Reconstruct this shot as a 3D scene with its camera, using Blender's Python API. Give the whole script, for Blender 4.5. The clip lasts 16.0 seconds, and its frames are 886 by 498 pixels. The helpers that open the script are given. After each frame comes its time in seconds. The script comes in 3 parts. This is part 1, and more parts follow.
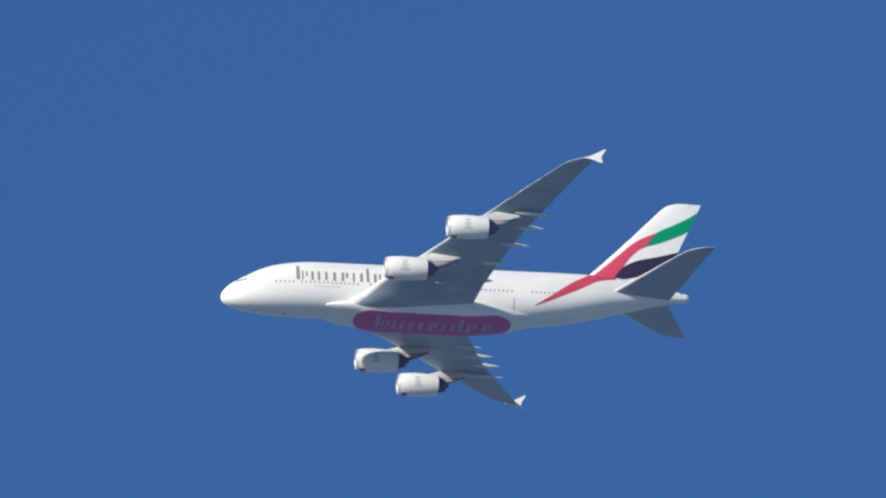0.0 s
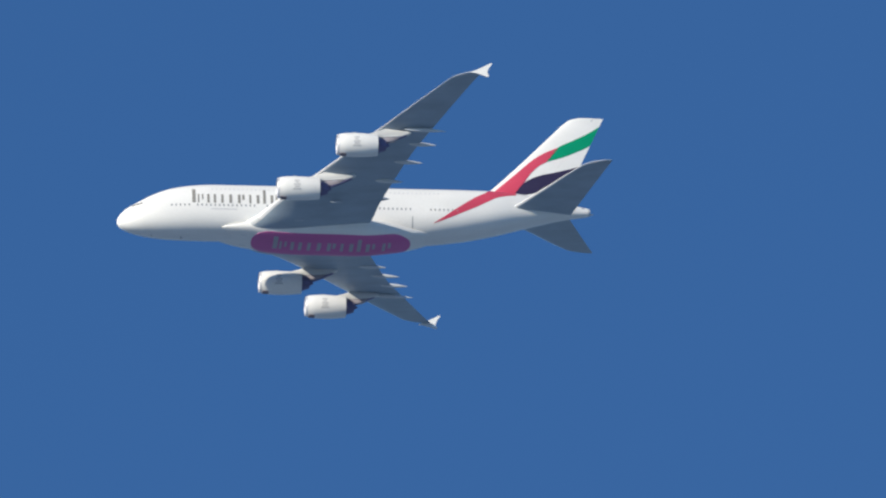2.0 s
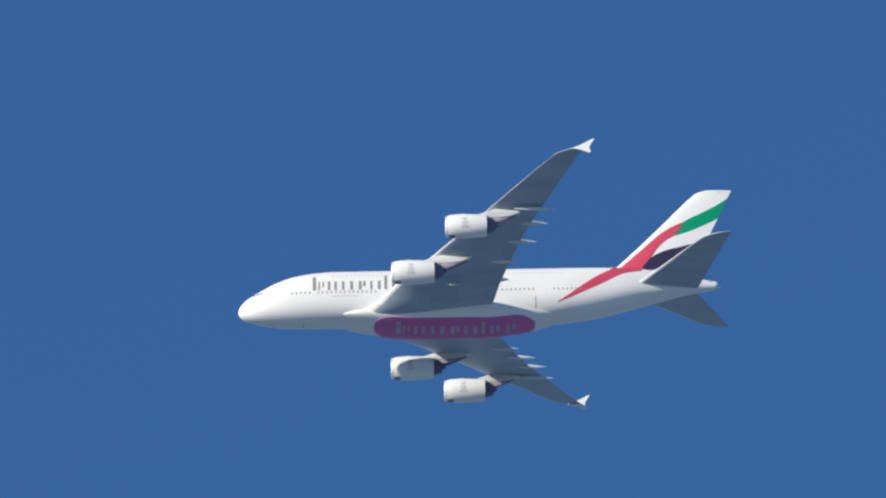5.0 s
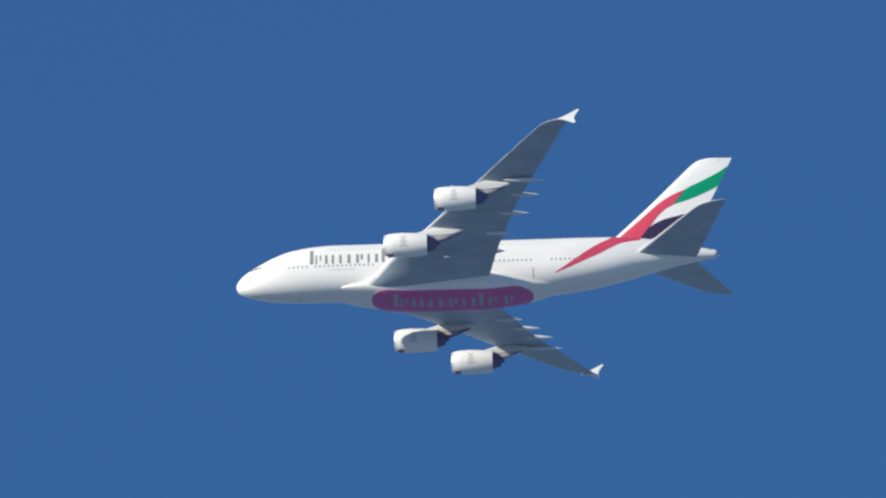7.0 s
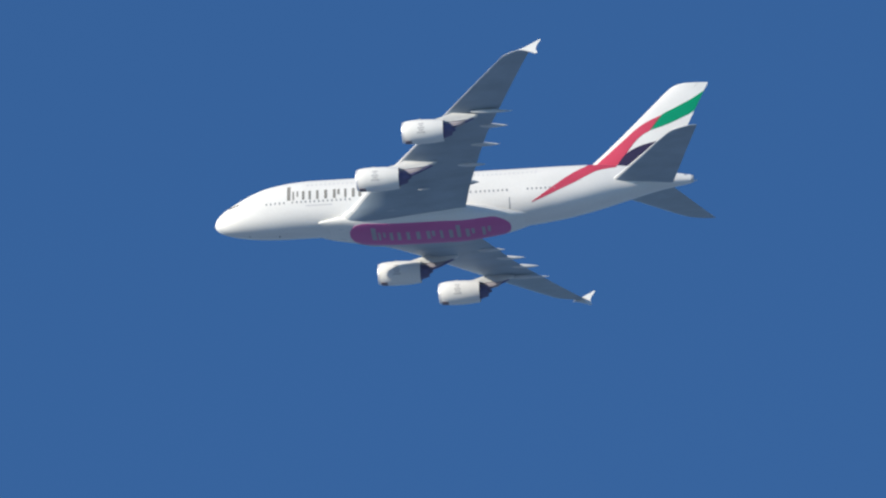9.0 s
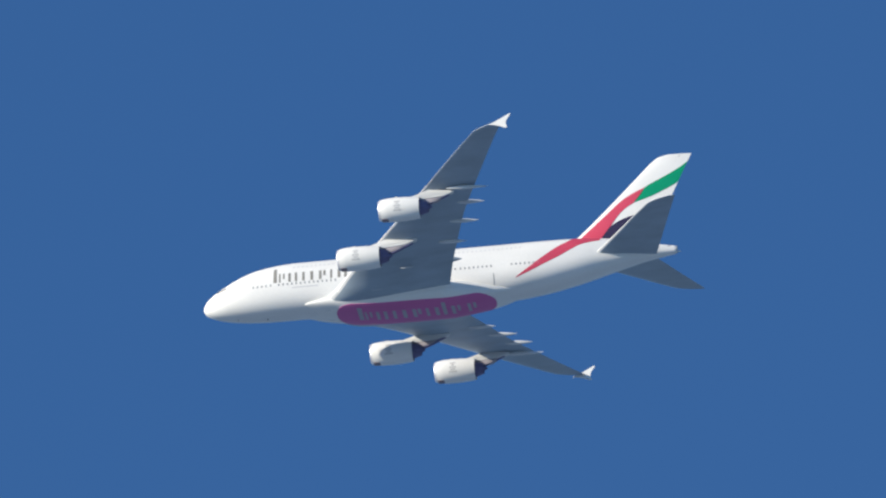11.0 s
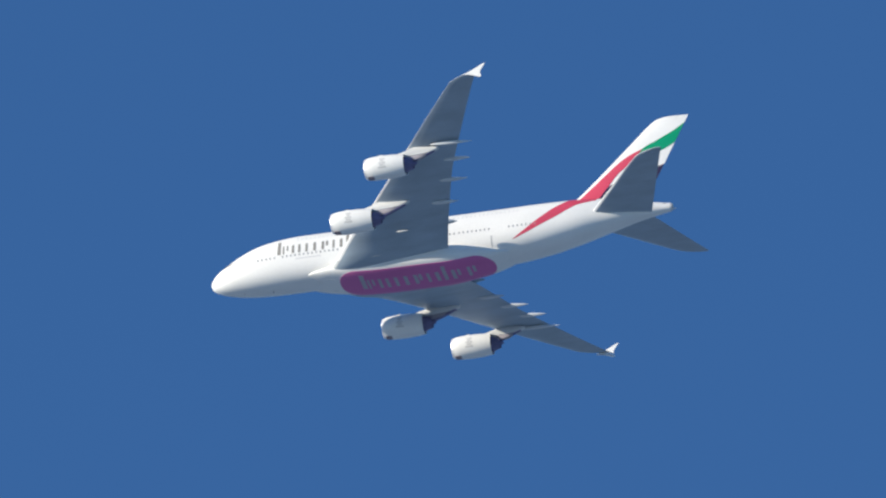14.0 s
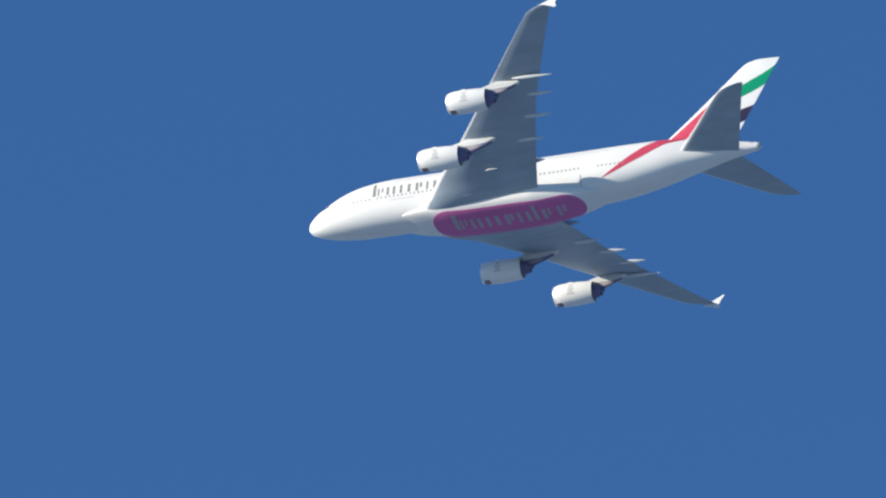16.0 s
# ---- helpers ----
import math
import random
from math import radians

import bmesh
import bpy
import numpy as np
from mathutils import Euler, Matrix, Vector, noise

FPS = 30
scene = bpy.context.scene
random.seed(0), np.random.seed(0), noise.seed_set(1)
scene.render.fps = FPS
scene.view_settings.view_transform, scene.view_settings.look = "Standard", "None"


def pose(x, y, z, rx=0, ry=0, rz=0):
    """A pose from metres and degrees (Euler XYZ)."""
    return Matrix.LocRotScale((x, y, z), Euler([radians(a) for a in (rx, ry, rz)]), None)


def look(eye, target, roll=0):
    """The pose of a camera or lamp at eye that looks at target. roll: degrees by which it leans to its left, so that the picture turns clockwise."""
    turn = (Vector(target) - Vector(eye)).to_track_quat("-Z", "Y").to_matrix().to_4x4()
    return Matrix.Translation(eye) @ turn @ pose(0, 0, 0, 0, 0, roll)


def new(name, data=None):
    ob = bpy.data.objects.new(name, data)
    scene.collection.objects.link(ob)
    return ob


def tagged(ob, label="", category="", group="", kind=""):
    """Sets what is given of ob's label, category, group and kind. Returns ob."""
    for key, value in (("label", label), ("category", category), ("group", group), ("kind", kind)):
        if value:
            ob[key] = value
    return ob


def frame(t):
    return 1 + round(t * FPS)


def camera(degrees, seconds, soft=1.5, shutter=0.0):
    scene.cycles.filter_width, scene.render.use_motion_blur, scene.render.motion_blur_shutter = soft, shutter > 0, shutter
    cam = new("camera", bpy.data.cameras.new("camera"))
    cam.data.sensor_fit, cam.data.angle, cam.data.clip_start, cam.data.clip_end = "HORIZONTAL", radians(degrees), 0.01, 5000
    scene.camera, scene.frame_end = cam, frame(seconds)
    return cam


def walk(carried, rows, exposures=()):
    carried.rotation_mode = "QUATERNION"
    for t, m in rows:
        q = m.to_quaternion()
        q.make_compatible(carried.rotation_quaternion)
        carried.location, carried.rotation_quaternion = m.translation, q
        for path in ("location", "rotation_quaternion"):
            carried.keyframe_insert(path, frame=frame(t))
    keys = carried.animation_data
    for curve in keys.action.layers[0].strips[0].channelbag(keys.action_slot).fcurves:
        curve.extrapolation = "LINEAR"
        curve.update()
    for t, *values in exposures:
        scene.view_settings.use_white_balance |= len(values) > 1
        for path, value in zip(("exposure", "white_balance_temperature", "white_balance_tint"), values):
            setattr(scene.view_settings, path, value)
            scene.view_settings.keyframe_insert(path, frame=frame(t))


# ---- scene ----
# Camera: a long lens held by hand on the ground, following the airliner.
cam = camera(2.0, 16.0, soft=2.25)
CAMERA_ROWS = [
    (0.0, pose(0, 0, 1.7, 117.66854, 0.00260, -8.32418)),
    (0.1, pose(0, 0, 1.7, 117.66787, 0.02170, -8.18361)),
    (0.2, pose(0, 0, 1.7, 117.67516, 0.04080, -8.00160)),
    (0.3, pose(0, 0, 1.7, 117.67229, 0.05990, -7.82538)),
    (0.4, pose(0, 0, 1.7, 117.64876, 0.07902, -7.59678)),
    (0.5, pose(0, 0, 1.7, 117.62707, 0.09814, -7.38034)),
    (0.6, pose(0, 0, 1.7, 117.59726, 0.08263, -7.14592)),
    (0.7, pose(0, 0, 1.7, 117.58986, 0.06710, -6.92368)),
    (0.8, pose(0, 0, 1.7, 117.57226, 0.05157, -6.72465)),
    (0.9, pose(0, 0, 1.7, 117.56000, 0.03604, -6.58958)),
    (1.0, pose(0, 0, 1.7, 117.58635, 0.02049, -6.45262)),
    (1.1, pose(0, 0, 1.7, 117.59783, -0.01574, -6.33016)),
    (1.2, pose(0, 0, 1.7, 117.63236, -0.05195, -6.18251)),
    (1.3, pose(0, 0, 1.7, 117.61008, -0.08819, -6.01154)),
    (1.4, pose(0, 0, 1.7, 117.56729, -0.12447, -5.86382)),
    (1.5, pose(0, 0, 1.7, 117.57624, -0.16069, -5.72499)),
    (1.6, pose(0, 0, 1.7, 117.57016, -0.15942, -5.69399)),
    (1.7, pose(0, 0, 1.7, 117.58954, -0.15812, -5.59039)),
    (1.8, pose(0, 0, 1.7, 117.60935, -0.15681, -5.53912)),
    (1.9, pose(0, 0, 1.7, 117.62873, -0.15550, -5.42373)),
    (2.0, pose(0, 0, 1.7, 117.66794, -0.15417, -5.33944)),
    (2.1, pose(0, 0, 1.7, 117.69249, -0.07741, -5.19960)),
    (2.2, pose(0, 0, 1.7, 117.74169, -0.00069, -5.06757)),
    (2.3, pose(0, 0, 1.7, 117.74386, 0.07600, -4.85974)),
    (2.4, pose(0, 0, 1.7, 117.75094, 0.15268, -4.58190)),
    (2.5, pose(0, 0, 1.7, 117.75350, 0.22936, -4.27645)),
    (2.6, pose(0, 0, 1.7, 117.76182, 0.17360, -3.93829)),
    (2.7, pose(0, 0, 1.7, 117.77053, 0.11785, -3.64825)),
    (2.8, pose(0, 0, 1.7, 117.77396, 0.06211, -3.39306)),
    (2.9, pose(0, 0, 1.7, 117.80836, 0.00638, -3.22519)),
    (3.0, pose(0, 0, 1.7, 117.87291, -0.04931, -3.13067)),
    (3.1, pose(0, 0, 1.7, 117.90277, -0.06096, -2.95914)),
    (3.2, pose(0, 0, 1.7, 117.87482, -0.07264, -2.79107)),
    (3.3, pose(0, 0, 1.7, 117.82624, -0.08435, -2.64622)),
    (3.4, pose(0, 0, 1.7, 117.78290, -0.09606, -2.53626)),
    (3.5, pose(0, 0, 1.7, 117.79676, -0.10773, -2.37772)),
    (3.6, pose(0, 0, 1.7, 117.80340, -0.09057, -2.14338)),
    (3.7, pose(0, 0, 1.7, 117.80579, -0.07343, -1.97123)),
    (3.8, pose(0, 0, 1.7, 117.83924, -0.05627, -1.85144)),
    (3.9, pose(0, 0, 1.7, 117.85183, -0.03913, -1.70825)),
    (4.0, pose(0, 0, 1.7, 117.86374, -0.02199, -1.62308)),
    (4.1, pose(0, 0, 1.7, 117.86132, 0.01501, -1.51019)),
    (4.2, pose(0, 0, 1.7, 117.80112, 0.05204, -1.38533)),
    (4.3, pose(0, 0, 1.7, 117.79214, 0.08907, -1.20204)),
    (4.4, pose(0, 0, 1.7, 117.78290, 0.12610, -0.97199)),
    (4.5, pose(0, 0, 1.7, 117.79183, 0.16312, -0.74695)),
    (4.6, pose(0, 0, 1.7, 117.83153, 0.16576, -0.46562)),
    (4.7, pose(0, 0, 1.7, 117.86360, 0.16841, -0.23597)),
    (4.8, pose(0, 0, 1.7, 117.93167, 0.17101, -0.04710)),
    (4.9, pose(0, 0, 1.7, 117.98927, 0.17362, 0.07768)),
    (5.0, pose(0, 0, 1.7, 118.09694, 0.17614, 0.20790)),
    (5.1, pose(0, 0, 1.7, 118.15106, 0.09025, 0.36216)),
    (5.2, pose(0, 0, 1.7, 118.16641, 0.00445, 0.47251)),
    (5.5, pose(0, 0, 1.7, 118.17534, -0.01708, 0.97125)),
    (5.8, pose(0, 0, 1.7, 118.17210, -0.03861, 1.46876)),
    (6.1, pose(0, 0, 1.7, 118.16081, -0.06015, 1.96572)),
    (6.4, pose(0, 0, 1.7, 118.14558, -0.08169, 2.46276)),
    (6.7, pose(0, 0, 1.7, 118.13054, -0.10324, 2.96054)),
    (7.0, pose(0, 0, 1.7, 118.11983, -0.12479, 3.45971)),
    (7.3, pose(0, 0, 1.7, 118.11758, -0.14634, 3.96092)),
    (7.4, pose(0, 0, 1.7, 118.07366, -0.09387, 4.20712)),
    (7.5, pose(0, 0, 1.7, 118.05524, -0.04135, 4.43324)),
    (7.6, pose(0, 0, 1.7, 118.05875, -0.04929, 4.62022)),
    (7.7, pose(0, 0, 1.7, 118.06424, -0.05723, 4.78148)),
    (7.8, pose(0, 0, 1.7, 118.07959, -0.06515, 5.00115)),
    (7.9, pose(0, 0, 1.7, 118.06376, -0.07310, 5.21496)),
    (8.0, pose(0, 0, 1.7, 117.99459, -0.08109, 5.36975)),
    (8.1, pose(0, 0, 1.7, 117.95968, -0.09375, 5.51154)),
    (8.2, pose(0, 0, 1.7, 117.91775, -0.10643, 5.63520)),
    (8.3, pose(0, 0, 1.7, 117.91148, -0.11907, 5.81142)),
    (8.4, pose(0, 0, 1.7, 117.91533, -0.13171, 5.98178)),
    (8.5, pose(0, 0, 1.7, 117.93076, -0.14432, 6.10122)),
    (8.6, pose(0, 0, 1.7, 117.92758, -0.10092, 6.24133)),
    (8.7, pose(0, 0, 1.7, 117.95634, -0.05749, 6.37722)),
    (8.8, pose(0, 0, 1.7, 117.97962, -0.01409, 6.51890)),
    (8.9, pose(0, 0, 1.7, 117.98184, 0.02930, 6.69557)),
    (9.0, pose(0, 0, 1.7, 117.96702, 0.07270, 6.93550)),
    (9.1, pose(0, 0, 1.7, 117.91860, 0.07461, 7.12595)),
    (9.2, pose(0, 0, 1.7, 117.88951, 0.07651, 7.30960)),
    (9.3, pose(0, 0, 1.7, 117.90149, 0.07838, 7.48733)),
    (9.4, pose(0, 0, 1.7, 117.94952, 0.08022, 7.61246)),
    (9.5, pose(0, 0, 1.7, 117.96881, 0.08209, 7.77074)),
    (9.6, pose(0, 0, 1.7, 118.00869, 0.06176, 7.95584)),
    (9.7, pose(0, 0, 1.7, 118.02510, 0.04145, 8.13324)),
    (9.8, pose(0, 0, 1.7, 118.04136, 0.02116, 8.29306)),
    (9.9, pose(0, 0, 1.7, 118.06258, 0.00087, 8.44699)),
    (10.0, pose(0, 0, 1.7, 118.11163, -0.01941, 8.58385)),
    (10.1, pose(0, 0, 1.7, 118.10889, 0.04187, 8.75713)),
    (10.2, pose(0, 0, 1.7, 118.10388, 0.10315, 8.95585)),
    (10.5, pose(0, 0, 1.7, 118.08683, 0.09815, 9.46629)),
    (10.8, pose(0, 0, 1.7, 118.06874, 0.09315, 9.98008)),
    (11.1, pose(0, 0, 1.7, 118.04938, 0.08814, 10.49555)),
    (11.4, pose(0, 0, 1.7, 118.02854, 0.08314, 11.01101)),
    (11.7, pose(0, 0, 1.7, 118.00602, 0.07813, 11.52480)),
    (12.0, pose(0, 0, 1.7, 117.98162, 0.07313, 12.03529)),
    (12.3, pose(0, 0, 1.7, 117.95516, 0.06812, 12.54083)),
    (12.4, pose(0, 0, 1.7, 117.96697, 0.04440, 12.74146)),
    (12.5, pose(0, 0, 1.7, 117.96348, 0.02069, 12.92019)),
    (12.6, pose(0, 0, 1.7, 117.91236, 0.00138, 13.04938)),
    (12.7, pose(0, 0, 1.7, 117.92348, -0.01794, 13.23059)),
    (12.8, pose(0, 0, 1.7, 117.94485, -0.03725, 13.40007)),
    (12.9, pose(0, 0, 1.7, 117.91454, -0.05658, 13.56364)),
    (13.0, pose(0, 0, 1.7, 117.88172, -0.07592, 13.67655)),
    (13.1, pose(0, 0, 1.7, 117.85385, -0.07526, 13.81951)),
    (13.2, pose(0, 0, 1.7, 117.86989, -0.07457, 13.92932)),
    (13.3, pose(0, 0, 1.7, 117.87003, -0.07389, 14.09729)),
    (13.4, pose(0, 0, 1.7, 117.82343, -0.07324, 14.30591)),
    (13.5, pose(0, 0, 1.7, 117.80276, -0.07257, 14.51839)),
    (13.6, pose(0, 0, 1.7, 117.82825, -0.06161, 14.68760)),
    (13.7, pose(0, 0, 1.7, 117.80761, -0.05068, 14.81990)),
    (13.8, pose(0, 0, 1.7, 117.71470, -0.03977, 14.94632)),
    (13.9, pose(0, 0, 1.7, 117.71960, -0.02882, 15.11344)),
    (14.0, pose(0, 0, 1.7, 117.72558, -0.01787, 15.33497)),
    (14.1, pose(0, 0, 1.7, 117.72409, -0.04605, 15.53175)),
    (14.2, pose(0, 0, 1.7, 117.77558, -0.07421, 15.71897)),
    (14.3, pose(0, 0, 1.7, 117.77052, -0.10239, 15.85962)),
    (14.4, pose(0, 0, 1.7, 117.77065, -0.13056, 16.00024)),
    (14.5, pose(0, 0, 1.7, 117.76890, -0.15874, 16.13061)),
    (14.6, pose(0, 0, 1.7, 117.77008, -0.10704, 16.32900)),
    (14.7, pose(0, 0, 1.7, 117.74328, -0.05536, 16.58105)),
    (14.8, pose(0, 0, 1.7, 117.70628, -0.00365, 16.85633)),
    (14.9, pose(0, 0, 1.7, 117.70064, 0.04808, 17.06181)),
    (15.0, pose(0, 0, 1.7, 117.73549, 0.09977, 17.25685)),
    (15.1, pose(0, 0, 1.7, 117.74670, 0.08785, 17.50348)),
    (15.2, pose(0, 0, 1.7, 117.75195, 0.07594, 17.73390)),
    (15.3, pose(0, 0, 1.7, 117.77792, 0.06401, 17.95853)),
    (15.4, pose(0, 0, 1.7, 117.78335, 0.05210, 18.12508)),
    (15.5, pose(0, 0, 1.7, 117.79855, 0.04019, 18.25990)),
    (15.6, pose(0, 0, 1.7, 117.79972, 0.01451, 18.42214)),
    (15.7, pose(0, 0, 1.7, 117.76935, -0.01118, 18.59914)),
    (15.8, pose(0, 0, 1.7, 117.71335, -0.03689, 18.74717)),
    (15.9, pose(0, 0, 1.7, 117.61148, -0.06266, 18.83666)),
    (16.0, pose(0, 0, 1.7, 117.39190, -0.02335, 18.92142)),
]
walk(cam, CAMERA_ROWS, exposures=[(0.0, 0.13), (2.5, 0.15), (5.0, 0.19), (10.0, 0.26), (12.5, 0.32), (14.5, 0.36), (16.0, 0.42)])

# ---- light ----
SUN_WAY = Vector((-0.828, -0.514, 0.225)).normalized()
world = bpy.data.worlds.new("sky")
scene.world = world
world.use_nodes = True
tree = world.node_tree
sky = tree.nodes.new("ShaderNodeTexSky")
sky.sky_type = "NISHITA"
sky.sun_disc = False
sky.sun_elevation = math.asin(SUN_WAY.z)
sky.sun_rotation = math.atan2(SUN_WAY.x, SUN_WAY.y)
sky.altitude = 1500
sky.air_density = 1.0
sky.dust_density = 0.0
sky.ozone_density = 6.0
back = tree.nodes["Background"]
back.inputs["Strength"].default_value = 0.118
haze = tree.nodes.new("ShaderNodeMix")
haze.data_type, haze.blend_type = "RGBA", "MULTIPLY"
haze.inputs["Factor"].default_value = 1.0
haze.inputs["B"].default_value = (0.90, 1.0, 1.04, 1.0)
tree.links.new(sky.outputs["Color"], haze.inputs["A"])
tree.links.new(haze.outputs["Result"], back.inputs["Color"])

sun_data = bpy.data.lights.new("sun", "SUN")
sun_data.energy = 5.0
sun_data.angle = radians(0.53)
sun_data.color = (1.0, 0.92, 0.775)
sun = new("sun", sun_data)
sun.matrix_world = look(SUN_WAY * 100, (0, 0, 0))


# ---- materials ----
def paint(name, colour, rough=0.35, metal=0.0, fine=0.04, broad=0.06, scale=0.35, shine=0.25, bump=0.0):
    """Painted or bare metal skin: broad weathering, fine grain and a slight unevenness of gloss."""
    m = bpy.data.materials.new(name)
    m.use_nodes = True
    n, l = m.node_tree.nodes, m.node_tree.links
    b = n["Principled BSDF"]
    co = n.new("ShaderNodeTexCoord")
    big, small = n.new("ShaderNodeTexNoise"), n.new("ShaderNodeTexNoise")
    stretch = n.new("ShaderNodeMapping")
    stretch.inputs["Scale"].default_value = (0.35, 1, 1)
    l.new(co.outputs["Object"], stretch.inputs["Vector"])
    big.inputs["Scale"].default_value, big.inputs["Detail"].default_value = scale, 4
    small.inputs["Scale"].default_value, small.inputs["Detail"].default_value = scale * 14, 3
    l.new(stretch.outputs["Vector"], big.inputs["Vector"])
    l.new(co.outputs["Object"], small.inputs["Vector"])
    value = []
    for tex, amount in ((big, broad), (small, fine)):
        r = n.new("ShaderNodeMapRange")
        r.inputs["From Min"].default_value, r.inputs["From Max"].default_value = 0.3, 0.7
        r.inputs["To Min"].default_value, r.inputs["To Max"].default_value = 1 - amount, 1 + amount * 0.4
        l.new(tex.outputs["Fac"], r.inputs["Value"])
        value.append(r)
    times = n.new("ShaderNodeMath")
    times.operation = "MULTIPLY"
    l.new(value[0].outputs["Result"], times.inputs[0])
    l.new(value[1].outputs["Result"], times.inputs[1])
    tint = n.new("ShaderNodeVectorMath")
    tint.operation = "SCALE"
    tint.inputs[0].default_value = colour
    l.new(times.outputs["Value"], tint.inputs["Scale"])
    l.new(tint.outputs["Vector"], b.inputs["Base Color"])
    gloss = n.new("ShaderNodeMapRange")
    gloss.inputs["To Min"].default_value, gloss.inputs["To Max"].default_value = rough - 0.08, rough + 0.08
    l.new(big.outputs["Fac"], gloss.inputs["Value"])
    l.new(gloss.outputs["Result"], b.inputs["Roughness"])
    b.inputs["Metallic"].default_value = metal
    b.inputs["Specular IOR Level"].default_value = shine
    if bump:
        bn = n.new("ShaderNodeBump")
        bn.inputs["Strength"].default_value, bn.inputs["Distance"].default_value = bump, 0.05
        l.new(big.outputs["Fac"], bn.inputs["Height"])
        l.new(bn.outputs["Normal"], b.inputs["Normal"])
    return m


WHITE = paint("white_paint", (0.825, 0.82, 0.795), 0.5, broad=0.05)
GREY = paint("grey_wing_paint", (0.345, 0.42, 0.49), 0.5, broad=0.14, fine=0.06, scale=0.5)
SLAT = paint("leading_edge_metal", (0.80, 0.80, 0.80), 0.4, metal=0.1, broad=0.08)
FAIRING = paint("fairing_paint", (0.64, 0.66, 0.67), 0.5, broad=0.12, scale=0.8)
LIP = paint("polished_lip", (0.78, 0.78, 0.80), 0.45, metal=0.5)
DARK = paint("exhaust_metal", (0.16, 0.15, 0.27), 0.55, metal=0.0, broad=0.2, scale=1.5)
BLACK = paint("dark_opening", (0.015, 0.015, 0.018), 0.6)
GLASS = paint("window_glass", (0.37, 0.375, 0.385), 0.2, broad=0.0)
BLIND = paint("window_blind", (0.68, 0.685, 0.69), 0.4, broad=0.0)
PYLON = paint("pylon_grey", (0.68, 0.68, 0.665), 0.5, broad=0.1, scale=0.8)
MAUVE = paint("drain_panel_grey", (0.27, 0.22, 0.24), 0.5)
SHIELD = paint("heat_tinted_metal", (0.36, 0.33, 0.36), 0.5, broad=0.15, scale=0.8)
MARK = paint("faded_mark", (0.54, 0.54, 0.54), 0.5)
FAINT = paint("faint_writing", (0.62, 0.62, 0.63), 0.5)
RED = paint("red_livery", (0.61, 0.07, 0.125), 0.5, broad=0.06)
CRIMSON = paint("crimson_belly_paint", (0.58, 0.155, 0.38), 0.5, broad=0.08)
GREEN = paint("green_livery", (0.0, 0.30, 0.15), 0.5, broad=0.06)
NAVY = paint("black_livery", (0.035, 0.03, 0.075), 0.5)
LETTER = paint("dull_gold_lettering", (0.29, 0.28, 0.26), 0.5)
PALE = paint("pale_lettering", (0.40, 0.385, 0.43), 0.5)
SEAM = paint("seam_grey", (0.30, 0.31, 0.33), 0.5)
# Blue and bright so that its bounce imitates airlight on shaded undersides.
BOUNCE = paint("blue_bounce_sheet", (0.33, 0.43, 0.51), 0.9, broad=0.35, fine=0.2, scale=0.003)


# ---- mesh tools ----
def curve(points):
    """A smooth function through a few (x, y) stations that does not overshoot."""
    xs, ys = [np.array(v, float) for v in zip(*points)]
    h, d = np.diff(xs), np.diff(ys) / np.diff(xs)
    m = np.zeros(len(xs))
    m[0], m[-1] = d[0], d[-1]
    for i in range(1, len(xs) - 1):
        if d[i - 1] * d[i] > 0:
            a, b = 2 * h[i] + h[i - 1], h[i] + 2 * h[i - 1]
            m[i] = (a + b) / (a / d[i - 1] + b / d[i])

    def value(x):
        i = int(np.clip(np.searchsorted(xs, x) - 1, 0, len(h) - 1))
        s = min(max((x - xs[i]) / h[i], 0.0), 1.0)
        return float(ys[i] * (1 + 2 * s) * (1 - s) ** 2 + m[i] * h[i] * s * (1 - s) ** 2
                     + ys[i + 1] * s * s * (3 - 2 * s) + m[i + 1] * h[i] * s * s * (s - 1))
    return value


def part(name, bm, material, parent, label="", sharp=35):
    """One bmesh as one mesh object under a thing or a part."""
    bmesh.ops.remove_doubles(bm, verts=bm.verts, dist=1e-4)
    bmesh.ops.recalc_face_normals(bm, faces=bm.faces)
    me = bpy.data.meshes.new(name)
    bm.to_mesh(me)
    bm.free()
    me.polygons.foreach_set("use_smooth", [True] * len(me.polygons))
    me.set_sharp_from_angle(angle=radians(sharp))
    me.materials.append(material)
    ob = new(name, me)
    ob.parent = parent
    return tagged(ob, label)


def again(name, ob, parent, m=None):
    """Another object on the same mesh."""
    o = new(name, ob.data)
    o.parent = parent
    if m is not None:
        o.matrix_basis = m
    return o


def loft(rings, closed=True, caps=True):
    """A skin through rings of equally many points."""
    bm = bmesh.new()
    rows = [[bm.verts.new(p) for p in ring] for ring in rings]
    n = len(rows[0])
    for a, b in zip(rows, rows[1:]):
        for i in range(n if closed else n - 1):
            j = (i + 1) % n
            bm.faces.new((a[i], a[j], b[j], b[i]))
    if caps and closed:
        bm.faces.new(rows[0])
        bm.faces.new(rows[-1])
    return bm


def plate(outline, y0, y1):
    """A plate with an outline in x and z between two sideways places, its rim bevelled."""
    bm = bmesh.new()
    lower = [bm.verts.new((x, y0, z)) for x, z in outline]
    upper = [bm.verts.new((x, y1, z)) for x, z in outline]
    n = len(outline)
    bm.faces.new(lower)
    bm.faces.new(upper)
    for i in range(n):
        bm.faces.new((lower[i], lower[(i + 1) % n], upper[(i + 1) % n], upper[i]))
    return bm


